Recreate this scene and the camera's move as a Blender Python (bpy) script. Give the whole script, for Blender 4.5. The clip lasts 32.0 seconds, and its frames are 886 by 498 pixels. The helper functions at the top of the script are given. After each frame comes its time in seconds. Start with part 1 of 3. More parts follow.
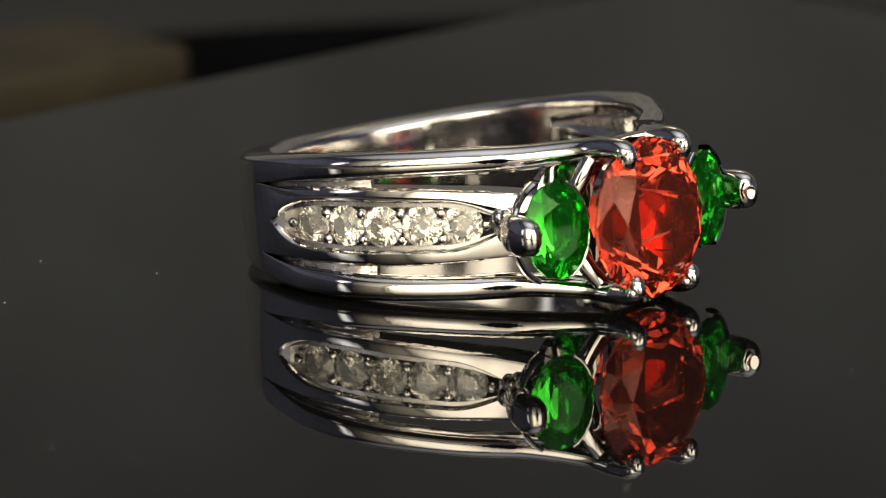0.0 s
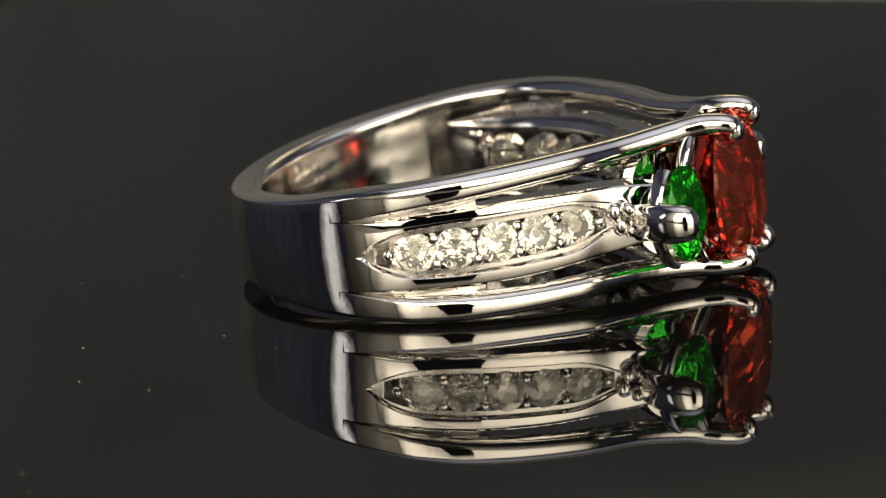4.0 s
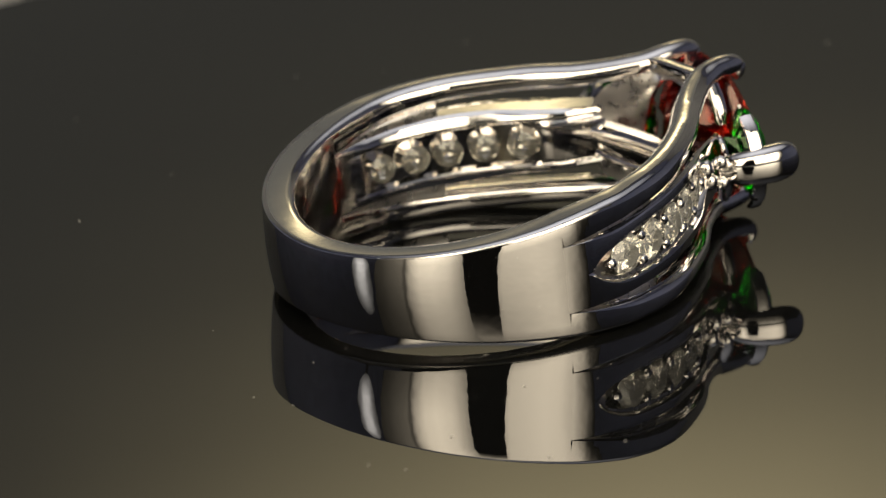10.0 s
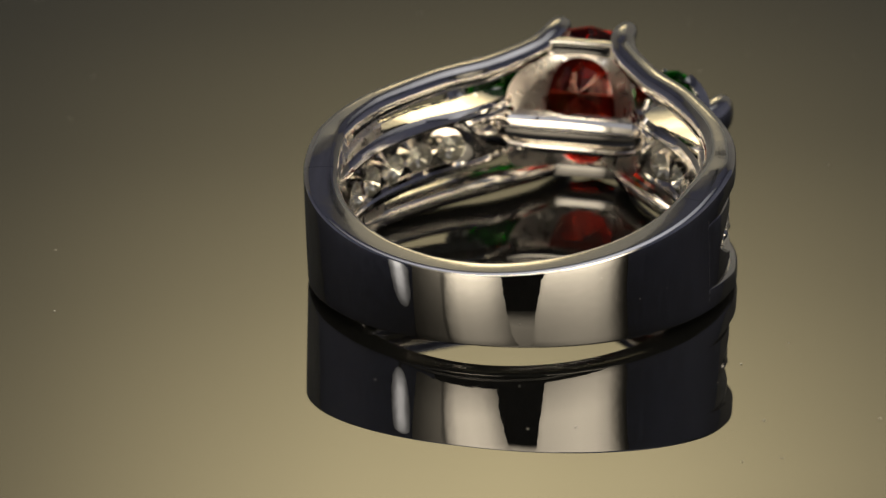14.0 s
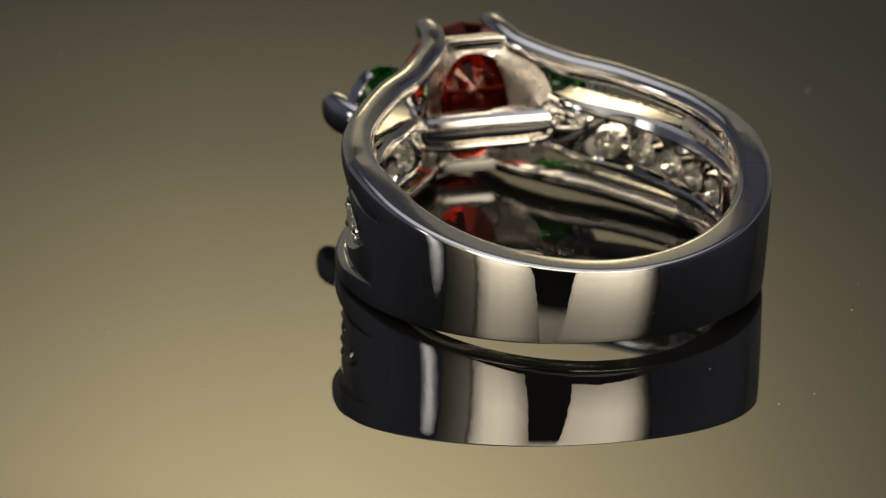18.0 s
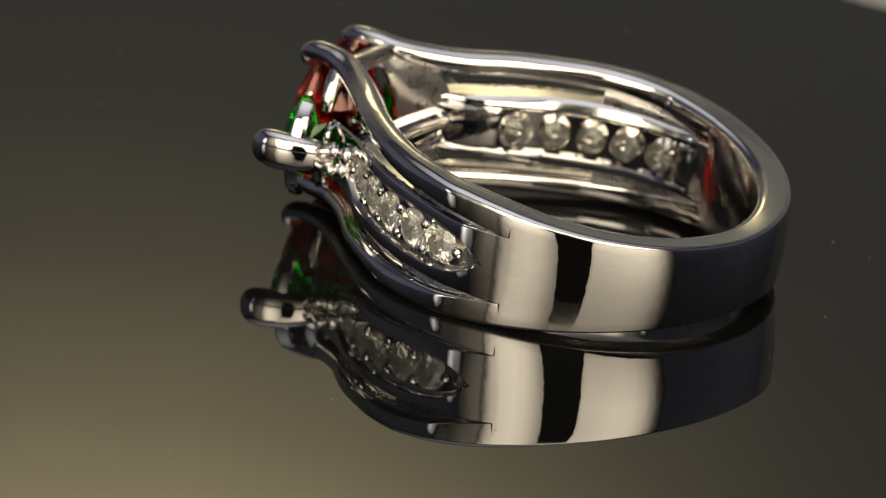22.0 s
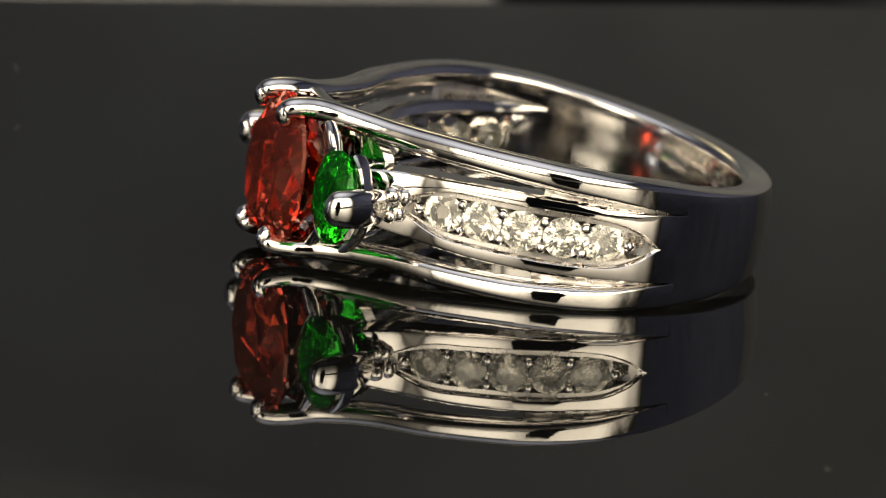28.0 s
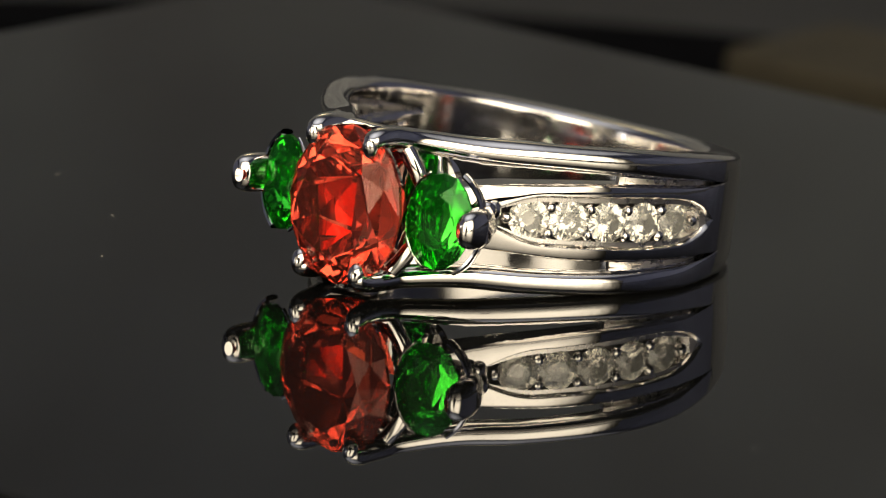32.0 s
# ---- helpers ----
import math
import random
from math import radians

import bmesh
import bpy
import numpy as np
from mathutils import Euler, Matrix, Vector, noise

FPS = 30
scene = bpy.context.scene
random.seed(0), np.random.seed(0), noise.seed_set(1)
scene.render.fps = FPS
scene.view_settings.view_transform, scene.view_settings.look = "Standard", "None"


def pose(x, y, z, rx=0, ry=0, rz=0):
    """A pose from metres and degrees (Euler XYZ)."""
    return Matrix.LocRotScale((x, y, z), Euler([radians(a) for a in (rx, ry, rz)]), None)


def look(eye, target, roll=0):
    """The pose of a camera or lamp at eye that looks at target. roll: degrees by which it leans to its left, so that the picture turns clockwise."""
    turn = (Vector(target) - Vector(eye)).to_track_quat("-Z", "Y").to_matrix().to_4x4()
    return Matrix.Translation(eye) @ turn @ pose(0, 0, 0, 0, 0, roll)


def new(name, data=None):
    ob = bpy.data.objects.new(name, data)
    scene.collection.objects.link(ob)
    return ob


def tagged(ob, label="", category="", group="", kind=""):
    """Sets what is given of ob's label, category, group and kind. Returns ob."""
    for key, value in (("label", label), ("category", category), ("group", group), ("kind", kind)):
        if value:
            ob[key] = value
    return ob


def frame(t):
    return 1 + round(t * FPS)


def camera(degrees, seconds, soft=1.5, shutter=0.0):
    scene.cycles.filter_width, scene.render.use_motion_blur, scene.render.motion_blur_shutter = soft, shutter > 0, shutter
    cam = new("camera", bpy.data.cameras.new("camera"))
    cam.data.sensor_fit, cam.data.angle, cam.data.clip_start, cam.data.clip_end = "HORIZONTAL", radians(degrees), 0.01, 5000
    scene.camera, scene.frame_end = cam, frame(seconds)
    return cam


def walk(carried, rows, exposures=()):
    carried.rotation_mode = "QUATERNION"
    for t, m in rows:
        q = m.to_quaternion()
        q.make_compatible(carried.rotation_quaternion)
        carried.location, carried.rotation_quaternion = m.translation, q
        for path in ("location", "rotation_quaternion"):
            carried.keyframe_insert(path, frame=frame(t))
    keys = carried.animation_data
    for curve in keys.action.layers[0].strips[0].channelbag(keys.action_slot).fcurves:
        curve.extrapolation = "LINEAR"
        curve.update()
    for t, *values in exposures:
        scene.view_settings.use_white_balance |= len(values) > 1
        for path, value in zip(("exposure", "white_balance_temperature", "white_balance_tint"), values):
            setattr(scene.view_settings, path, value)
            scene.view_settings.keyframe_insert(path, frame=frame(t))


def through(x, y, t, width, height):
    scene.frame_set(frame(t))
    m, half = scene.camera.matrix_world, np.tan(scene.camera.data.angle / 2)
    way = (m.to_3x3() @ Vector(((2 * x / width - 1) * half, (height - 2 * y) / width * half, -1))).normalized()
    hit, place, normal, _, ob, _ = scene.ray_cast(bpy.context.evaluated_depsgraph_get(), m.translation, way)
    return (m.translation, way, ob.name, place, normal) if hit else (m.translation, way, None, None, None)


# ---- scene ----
MM = 0.001

# ---- camera: stands still on a tripod, long macro lens ----
cam = camera(8.153, 32.0, soft=1.2)
cam.data.dof.use_dof = True
cam.data.dof.focus_distance = 0.2945
cam.data.dof.aperture_fstop = 64


def aim(pan=0.0):
    """The tripod's one place; pan: mm by which a knock swings the view at the ring to the left."""
    return look((-3.235 * MM, -288.236 * MM, 88.74 * MM), ((-3.235 - pan) * MM, -0.777 * MM, -2.45 * MM), 1.05)


KNOCKS = ((0, 0), (10, 0), (10.5, 0.12), (11, 0.22), (11.5, 0), (12, 0), (12.5, 0.15), (13, 0.38), (13.5, 0), (14, 0), (32, 0))
walk(cam, [(t, aim(p)) for t, p in KNOCKS])

# ---- light ----
scene.view_settings.exposure = 0.0
world = bpy.data.worlds.new("studio_air")
scene.world = world
world.use_nodes = True
world.node_tree.nodes["Background"].inputs["Color"].default_value = (0.75, 0.8, 1.0, 1)
world.node_tree.nodes["Background"].inputs["Strength"].default_value = 0.035


# ---- materials ----
def mat(name):
    m = bpy.data.materials.new(name)
    m.use_nodes = True
    return m, m.node_tree, m.node_tree.nodes["Principled BSDF"]


def setp(p, **kw):
    for k, v in kw.items():
        p.inputs[k.replace("_", " ")].default_value = v


def noise_node(nt, scale, detail=4, rough=0.6, stretch=None):
    tc = nt.nodes.new("ShaderNodeTexCoord")
    n = nt.nodes.new("ShaderNodeTexNoise")
    n.inputs["Scale"].default_value = scale
    n.inputs["Detail"].default_value = detail
    n.inputs["Roughness"].default_value = rough
    src = tc.outputs["Object"]
    if stretch:
        mp = nt.nodes.new("ShaderNodeMapping")
        mp.inputs["Scale"].default_value = stretch
        nt.links.new(src, mp.inputs["Vector"])
        src = mp.outputs["Vector"]
    nt.links.new(src, n.inputs["Vector"])
    return n


def ramp(nt, src, stops):
    r = nt.nodes.new("ShaderNodeValToRGB")
    e = r.color_ramp.elements
    e[0].position, e[0].color = stops[0][0], (*stops[0][1], 1)
    e[1].position, e[1].color = stops[-1][0], (*stops[-1][1], 1)
    for pos, col in stops[1:-1]:
        k = e.new(pos)
        k.color = (*col, 1)
    nt.links.new(src, r.inputs["Fac"])
    return r


def bump(nt, p, src, strength, distance):
    b = nt.nodes.new("ShaderNodeBump")
    b.inputs["Strength"].default_value = strength
    b.inputs["Distance"].default_value = distance
    nt.links.new(src, b.inputs["Height"])
    nt.links.new(b.outputs["Normal"], p.inputs["Normal"])


def metal(name, colour, lo, hi, grain, depth, scale=900):
    m, nt, p = mat(name)
    setp(p, Base_Color=(*colour, 1), Metallic=1.0)
    n = noise_node(nt, scale)
    r = ramp(nt, n.outputs["Fac"], [(0.35, (lo,) * 3), (0.75, (hi,) * 3)])
    nt.links.new(r.outputs["Color"], p.inputs["Roughness"])
    n2 = noise_node(nt, grain, 3)
    bump(nt, p, n2.outputs["Fac"], depth, 0.00002)
    return m


GOLD = metal("polished_white_gold", (0.81, 0.775, 0.74), 0.015, 0.05, 420, 0.55)
CLAW_GOLD = metal("hand_finished_white_gold", (0.81, 0.775, 0.74), 0.02, 0.08, 600, 0.8)
CAST = metal("cast_white_gold", (0.80, 0.76, 0.72), 0.24, 0.36, 1200, 0.2, 1500)
BRUSHED = metal("satin_white_gold", (0.80, 0.765, 0.73), 0.08, 0.16, 1500, 0.2)
RIM = metal("brushed_rim_white_gold", (0.76, 0.735, 0.72), 0.06, 0.11, 2200, 0.12)


def gem(name, colour, ior, body, share):
    """Cut stone: clear coloured glass with a little cloud of its body colour."""
    m, nt, p = mat(name)
    nt.nodes.remove(p)
    g = nt.nodes.new("ShaderNodeBsdfGlass")
    n = noise_node(nt, 420, 3)
    lo = tuple(c * 0.86 for c in colour)
    r = ramp(nt, n.outputs["Fac"], [(0.3, lo), (0.7, colour)])
    nt.links.new(r.outputs["Color"], g.inputs["Color"])
    g.inputs["IOR"].default_value = ior
    g.inputs["Roughness"].default_value = 0.0
    d = nt.nodes.new("ShaderNodeBsdfDiffuse")
    d.inputs["Color"].default_value = (*body, 1)
    mix = nt.nodes.new("ShaderNodeMixShader")
    mix.inputs["Fac"].default_value = share
    nt.links.new(g.outputs["BSDF"], mix.inputs[1])
    nt.links.new(d.outputs["BSDF"], mix.inputs[2])
    nt.links.new(mix.outputs["Shader"], nt.nodes["Material Output"].inputs["Surface"])
    return m


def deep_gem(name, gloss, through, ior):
    """Lower facets of a coloured stone; light put into tint: pale mirrored, deep through."""
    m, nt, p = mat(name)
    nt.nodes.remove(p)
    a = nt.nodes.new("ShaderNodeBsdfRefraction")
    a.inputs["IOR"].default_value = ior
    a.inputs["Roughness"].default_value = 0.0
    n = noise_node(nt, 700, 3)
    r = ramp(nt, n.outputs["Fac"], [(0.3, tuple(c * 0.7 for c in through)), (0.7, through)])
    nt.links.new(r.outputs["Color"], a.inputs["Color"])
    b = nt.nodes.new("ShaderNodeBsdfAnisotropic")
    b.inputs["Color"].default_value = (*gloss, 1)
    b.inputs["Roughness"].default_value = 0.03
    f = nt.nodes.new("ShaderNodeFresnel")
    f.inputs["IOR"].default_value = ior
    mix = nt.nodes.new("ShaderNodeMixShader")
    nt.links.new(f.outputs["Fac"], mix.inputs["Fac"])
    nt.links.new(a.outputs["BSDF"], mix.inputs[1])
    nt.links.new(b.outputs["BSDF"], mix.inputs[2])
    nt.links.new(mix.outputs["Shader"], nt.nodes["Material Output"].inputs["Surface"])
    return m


RED = gem("orange_red_sapphire", (1.0, 0.46, 0.375), 1.77, (0.95, 0.18, 0.12), 0.06)
RED_LOWER = deep_gem("orange_red_sapphire_inside", (1.0, 0.66, 0.57), (0.84, 0.24, 0.16), 1.77)
GREEN = gem("vivid_green_garnet", (0.38, 0.97, 0.38), 1.70, (0.04, 0.62, 0.05), 0.06)
GREEN_LOWER = deep_gem("vivid_green_garnet_inside", (0.72, 1.0, 0.62), (0.1, 0.75, 0.12), 1.70)
# Diamonds: cream body share and mirror facets stand in for their sparkle.
DIAMOND = gem("clear_diamond", (0.99, 0.98, 0.95), 2.2, (0.95, 0.92, 0.83), 0.2)
DIAMOND_PALE = gem("pale_diamond_back", (0.99, 0.98, 0.94), 1.8, (0.97, 0.92, 0.80), 0.08)
FACET = metal("mirror_inner_facets", (0.99, 0.98, 0.95), 0.0, 0.07, 200, 0.05)


def lamp_glow(name, colour, strength, across=((0, 1), (1, 1)), upward=((0, 1), (1, 1)), haze=None):
    """A diffuser's glowing fabric, brightness painted by stops across and upward. haze: even dim glow matched to the
    wall behind.
    """
    m, nt, p = mat(name)
    nt.nodes.remove(p)
    e = nt.nodes.new("ShaderNodeEmission")
    e.inputs["Color"].default_value = (*colour, 1)
    tc = nt.nodes.new("ShaderNodeTexCoord")
    s = nt.nodes.new("ShaderNodeSeparateXYZ")
    nt.links.new(tc.outputs["Generated"], s.inputs["Vector"])
    val = None
    for axis, stops in (("X", across), ("Y", upward)):
        r = ramp(nt, s.outputs[axis], [(a, (b,) * 3) for a, b in stops])
        k = nt.nodes.new("ShaderNodeMath")
        k.operation = "MULTIPLY"
        k.inputs[1].default_value = strength
        nt.links.new(r.outputs["Color"], k.inputs[0])
        if val:
            nt.links.new(val, k.inputs[1])
        val = k.outputs["Value"]
    nt.links.new(val, e.inputs["Strength"])
    glow = e.outputs["Emission"]
    if haze:
        e2, add = nt.nodes.new("ShaderNodeEmission"), nt.nodes.new("ShaderNodeAddShader")
        e2.inputs["Color"].default_value = (*haze, 1)
        nt.links.new(glow, add.inputs[0])
        nt.links.new(e2.outputs["Emission"], add.inputs[1])
        glow = add.outputs["Shader"]
    nt.links.new(glow, nt.nodes["Material Output"].inputs["Surface"])
    return m


def bell(mid, width, n=15):
    """Stops of a soft round spot of that middle and width."""
    return [(k / (n - 1), math.exp(-((k / (n - 1) - mid) / width) ** 2)) for k in range(n)]


def plain(name, colour, rough, var=0.25, scale=60, spec=0.5, relief=0.15):
    m, nt, p = mat(name)
    n = noise_node(nt, scale, 6)
    lo = tuple(c * (1 - var) for c in colour)
    hi = tuple(min(1, c * (1 + var)) for c in colour)
    r = ramp(nt, n.outputs["Fac"], [(0.3, lo), (0.7, hi)])
    nt.links.new(r.outputs["Color"], p.inputs["Base Color"])
    setp(p, Roughness=rough)
    p.inputs["Specular IOR Level"].default_value = spec
    n2 = noise_node(nt, scale * 7, 4)
    bump(nt, p, n2.outputs["Fac"], relief, 0.0004)
    return m


def acrylic():
    m, nt, p = mat("black_acrylic")
    setp(p, Base_Color=(0.005, 0.005, 0.0045, 1), IOR=1.43)
    n = noise_node(nt, 90, 5)
    r = ramp(nt, n.outputs["Fac"], [(0.4, (0.004,) * 3), (0.8, (0.02,) * 3)])
    nt.links.new(r.outputs["Color"], p.inputs["Roughness"])
    return m


ACRYLIC = acrylic()
DUST = plain("pale_dust", (0.5, 0.48, 0.42), 0.9, scale=3000)
FELT = plain("black_felt", (0.006, 0.006, 0.0065), 1.0, scale=300, spec=0.0)
BOARD = plain("grey_painted_board", (0.34, 0.32, 0.29), 0.6, scale=120)
WOOD = plain("tan_wood", (0.05, 0.042, 0.027), 0.7, scale=200, spec=0.2)
TABLE = plain("dark_table_top", (0.02, 0.02, 0.021), 0.7, scale=20)
# Room walls are unseen; their tints are set for what plate and ring mirror.
WALL = plain("blue_grey_studio_wall", (0.48, 0.51, 0.68), 0.9, scale=8)
WALL_BACK = plain("warm_grey_studio_wall", (0.86, 0.81, 0.69), 0.9, scale=8)
# Black paint stands in for the darkness behind the camera.
WALL_DARK = plain("darkness_black_wall", (0.02, 0.02, 0.022), 0.95, scale=8, spec=0.1)
HOUSING = plain("black_lamp_fabric", (0.015, 0.015, 0.016), 0.8, scale=80)


# ---- mesh helpers ----
def bm_of(verts, faces):
    bm = bmesh.new()
    vs = [bm.verts.new(v) for v in verts]
    for f in faces:
        bm.faces.new([vs[i] for i in f])
    return bm


def part(name, bm, material, parent=None, label="", smooth=True, at=None):
    me = bpy.data.meshes.new(name)
    bmesh.ops.recalc_face_normals(bm, faces=bm.faces)
    bm.to_mesh(me)
    bm.free()
    me.materials.append(material)
    for f in me.polygons:
        f.use_smooth = smooth
    if smooth:
        me.set_sharp_from_angle(angle=radians(22))
    ob = new(name, me)
    if parent:
        ob.parent = parent
    if at:
        ob.matrix_basis = at
    if label:
        ob["label"] = label
    return ob


def box(sx, sy, sz, bevel=0.0, seg=2, at=(0, 0, 0)):
    bm = bmesh.new()
    bmesh.ops.create_cube(bm, size=1)
    bmesh.ops.scale(bm, vec=(sx, sy, sz), verts=bm.verts)
    if bevel:
        bmesh.ops.bevel(bm, geom=bm.edges[:], offset=bevel, segments=seg, affect="EDGES", profile=0.5)
    bmesh.ops.translate(bm, vec=at, verts=bm.verts)
    return bm


def spline(pts, n):
    """Catmull-Rom through tuples of any length, n steps a stretch."""
    pts = [np.array(p, float) for p in pts]
    q = [2 * pts[0] - pts[1]] + pts + [2 * pts[-1] - pts[-2]]
    out = []
    for i in range(1, len(q) - 2):
        a, b, c, d = q[i - 1:i + 3]
        for k in range(n):
            t = k / n
            out.append(0.5 * (2 * b + (c - a) * t + (2 * a - 5 * b + 4 * c - d) * t * t + (3 * b - a - 3 * c + d) * t ** 3))
    out.append(pts[-1])
    return out


def superpoint(a, n):
    c, s = math.cos(a), math.sin(a)
    return math.copysign(abs(c) ** (2 / n), c), math.copysign(abs(s) ** (2 / n), s)


def roundbox(k, sides, frac):
    """Point k of a box from -1 to 1 whose corners are rounded over the share frac of its half sizes."""
    q = sides // 4
    c, i = divmod(k, q)
    cx, cy = ((1, 1), (-1, 1), (-1, -1), (1, -1))[c]
    ang = math.pi / 2 * (c + i / (q - 1))
    return cx * (1 - frac) + frac * math.cos(ang), cy * (1 - frac) + frac * math.sin(ang)


def sweep(rows, sides=24, caps=(True, True), lead=0):
    """rows: x, y, z, half thickness along the plan's normal, half height, squareness (mm). The section stays upright."""
    verts, faces = [], []
    P = [np.array(r[:3]) for r in rows]
    for i, r in enumerate(rows):
        if i < lead:
            continue
        d = P[min(i + 1, len(P) - 1)] - P[max(i - 1, 0)]
        d = d / np.linalg.norm(d)
        out = np.cross(d, (0, 0, 1))
        out = out / (np.linalg.norm(out) or 1)
        up = np.cross(out, d)
        if up[2] < 0:
            up = -up
        for k in range(sides):
            low = r[6] if len(r) > 6 and k >= sides // 2 else r[5]
            a, b = superpoint(2 * math.pi * (k + 0.5) / sides, r[5]) if r[5] > 1.01 else roundbox(k, sides, low)
            v = P[i] + out * (a * r[3]) + up * (b * r[4])
            verts.append(tuple(v * MM))
    for i in range(len(rows) - lead - 1):
        for k in range(sides):
            k2 = (k + 1) % sides
            faces.append((i * sides + k, i * sides + k2, (i + 1) * sides + k2, (i + 1) * sides + k))
    if caps[0]:
        faces.append(tuple(range(sides)))
    if caps[1]:
        faces.append(tuple(range((len(rows) - lead - 1) * sides, (len(rows) - lead) * sides)))
    return bm_of(verts, faces)


def mirrored(bm, sy=1, sz=1):
    for v in bm.verts:
        v.co.y *= sy
        v.co.z *= sz
    return bm


def cut_stone(rx, ry, crown, pavilion, table=0.58, girdle=0.06, n=8, star=0.60, lower=0.62, inner=0.42, keel=0.0):
    """A faceted stone, girdle in the plane z=0, table up; mm. n: main facets round the table."""
    ell = lambda r, a, z: (rx * r * math.cos(a) * MM, ry * r * math.sin(a) * MM, z * MM)
    st = 2 * math.pi / n
    T = [ell(table, i * st, crown) for i in range(n)]
    S = [ell((1 + table) / 2 + 0.02, (i + 0.5) * st, crown * star) for i in range(n)]
    G = [ell(1.0, i * st / 2, girdle) for i in range(2 * n)]
    H = [ell(1.0, i * st / 2, -girdle) for i in range(2 * n)]
    L = [ell(inner, (i + 0.5) * st, -pavilion * lower) for i in range(n)]
    v = T + S + G + H + L + [(0, ry * keel * MM, -pavilion * MM), (0, -ry * keel * MM, -pavilion * MM)]
    end = lambda k: c + (1 if keel and math.sin(k % (2 * n) * st / 2) < -1e-6 else 0)
    t, s, g, h, l, c = 0, n, 2 * n, 4 * n, 6 * n, 7 * n
    f = [tuple(range(n))]
    for i in range(n):
        j = (i + 1) % n
        nx = (2 * i + 2) % (2 * n)
        f.append((t + i, s + i, t + j))
        f.append((t + j, s + i, g + nx, s + j))
        f.append((s + i, g + 2 * i + 1, g + nx))
        f.append((s + i, g + 2 * i, g + 2 * i + 1))
        f.append((h + 2 * i, l + i, h + 2 * i + 1))
        f.append((h + 2 * i + 1, l + i, h + nx))
        f.append((h + nx, l + i, end(nx), l + j))
        if end(2 * i) != end(nx):
            f.append((l + i, end(2 * i), end(nx)))
    for i in range(2 * n):
        j = (i + 1) % (2 * n)
        f.append((g + i, g + j, h + j, h + i))
    return bm_of(v, f)


def lower_facets(stone, material, depth):
    """The facets below the girdle take a material that stands in for thrown-back light."""
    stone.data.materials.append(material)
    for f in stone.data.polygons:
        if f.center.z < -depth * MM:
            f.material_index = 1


def facing(x, y, z, az, spin=0.0, tip=0.0):
    """A frame whose z axis points outwards at az degrees in plan, its y axis up; mm."""
    a = radians(az)
    n = Vector((math.cos(a) * math.cos(radians(tip)), math.sin(a) * math.cos(radians(tip)), math.sin(radians(tip))))
    side = Vector((-math.sin(a), math.cos(a), 0))
    up = n.cross(side)
    m = Matrix((side, up, n)).transposed().to_4x4()
    return Matrix.Translation((x * MM, y * MM, z * MM)) @ m @ pose(0, 0, 0, 0, 0, spin)


def ball(r, sx=1, sy=1, sz=1, u=12, v=8):
    bm = bmesh.new()
    bmesh.ops.create_uvsphere(bm, u_segments=u, v_segments=v, radius=r * MM)
    bmesh.ops.scale(bm, vec=(sx, sy, sz), verts=bm.verts)
    return bm


def polar(r, a):
    return r * math.cos(radians(a)), r * math.sin(radians(a))


# ---- the table, the walls, the lamps ----
FLOOR_Z = -0.045


def room():
    tagged(part("table", box(1.6, 1.6, 0.03, 0.004, 2, (0, 0.1, FLOOR_Z - 0.015)), TABLE, smooth=False),
           "matt black table top under the turntable", "table", kind="structure")
    top = bpy.data.objects["table"]
    for x in (-0.74, 0.74):
        for y in (-0.64, 0.84):
            part("leg", box(0.05, 0.05, 0.825, 0.004, 2, (x, y, FLOOR_Z - 0.03 - 0.4125)), TABLE, top, smooth=False)
    w = 1.9
    for name, sx, sy, sz, at in (("wall_north", 2 * w, 0.1, 3.0, (0, w, 0.5)), ("wall_south", 2 * w, 0.1, 3.0, (0, -w, 0.5)),
                                 ("wall_east", 0.1, 2 * w - 0.1, 3.0, (w, 0, 0.5)), ("wall_west", 0.1, 2 * w - 0.1, 3.0, (-w, 0, 0.5)),
                                 ("ceiling", 2 * w - 0.1, 2 * w - 0.1, 0.1, (0, 0, 1.95)), ("floor", 2 * w - 0.1, 2 * w - 0.1, 0.1, (0, 0, -0.95))):
        tagged(part(name, box(sx, sy, sz, 0, 1, at), {"wall_north": WALL_BACK, "wall_south": WALL_DARK}.get(name, WALL), smooth=False), "unseen studio " + name.split("_")[0], name.split("_")[0], kind="structure")


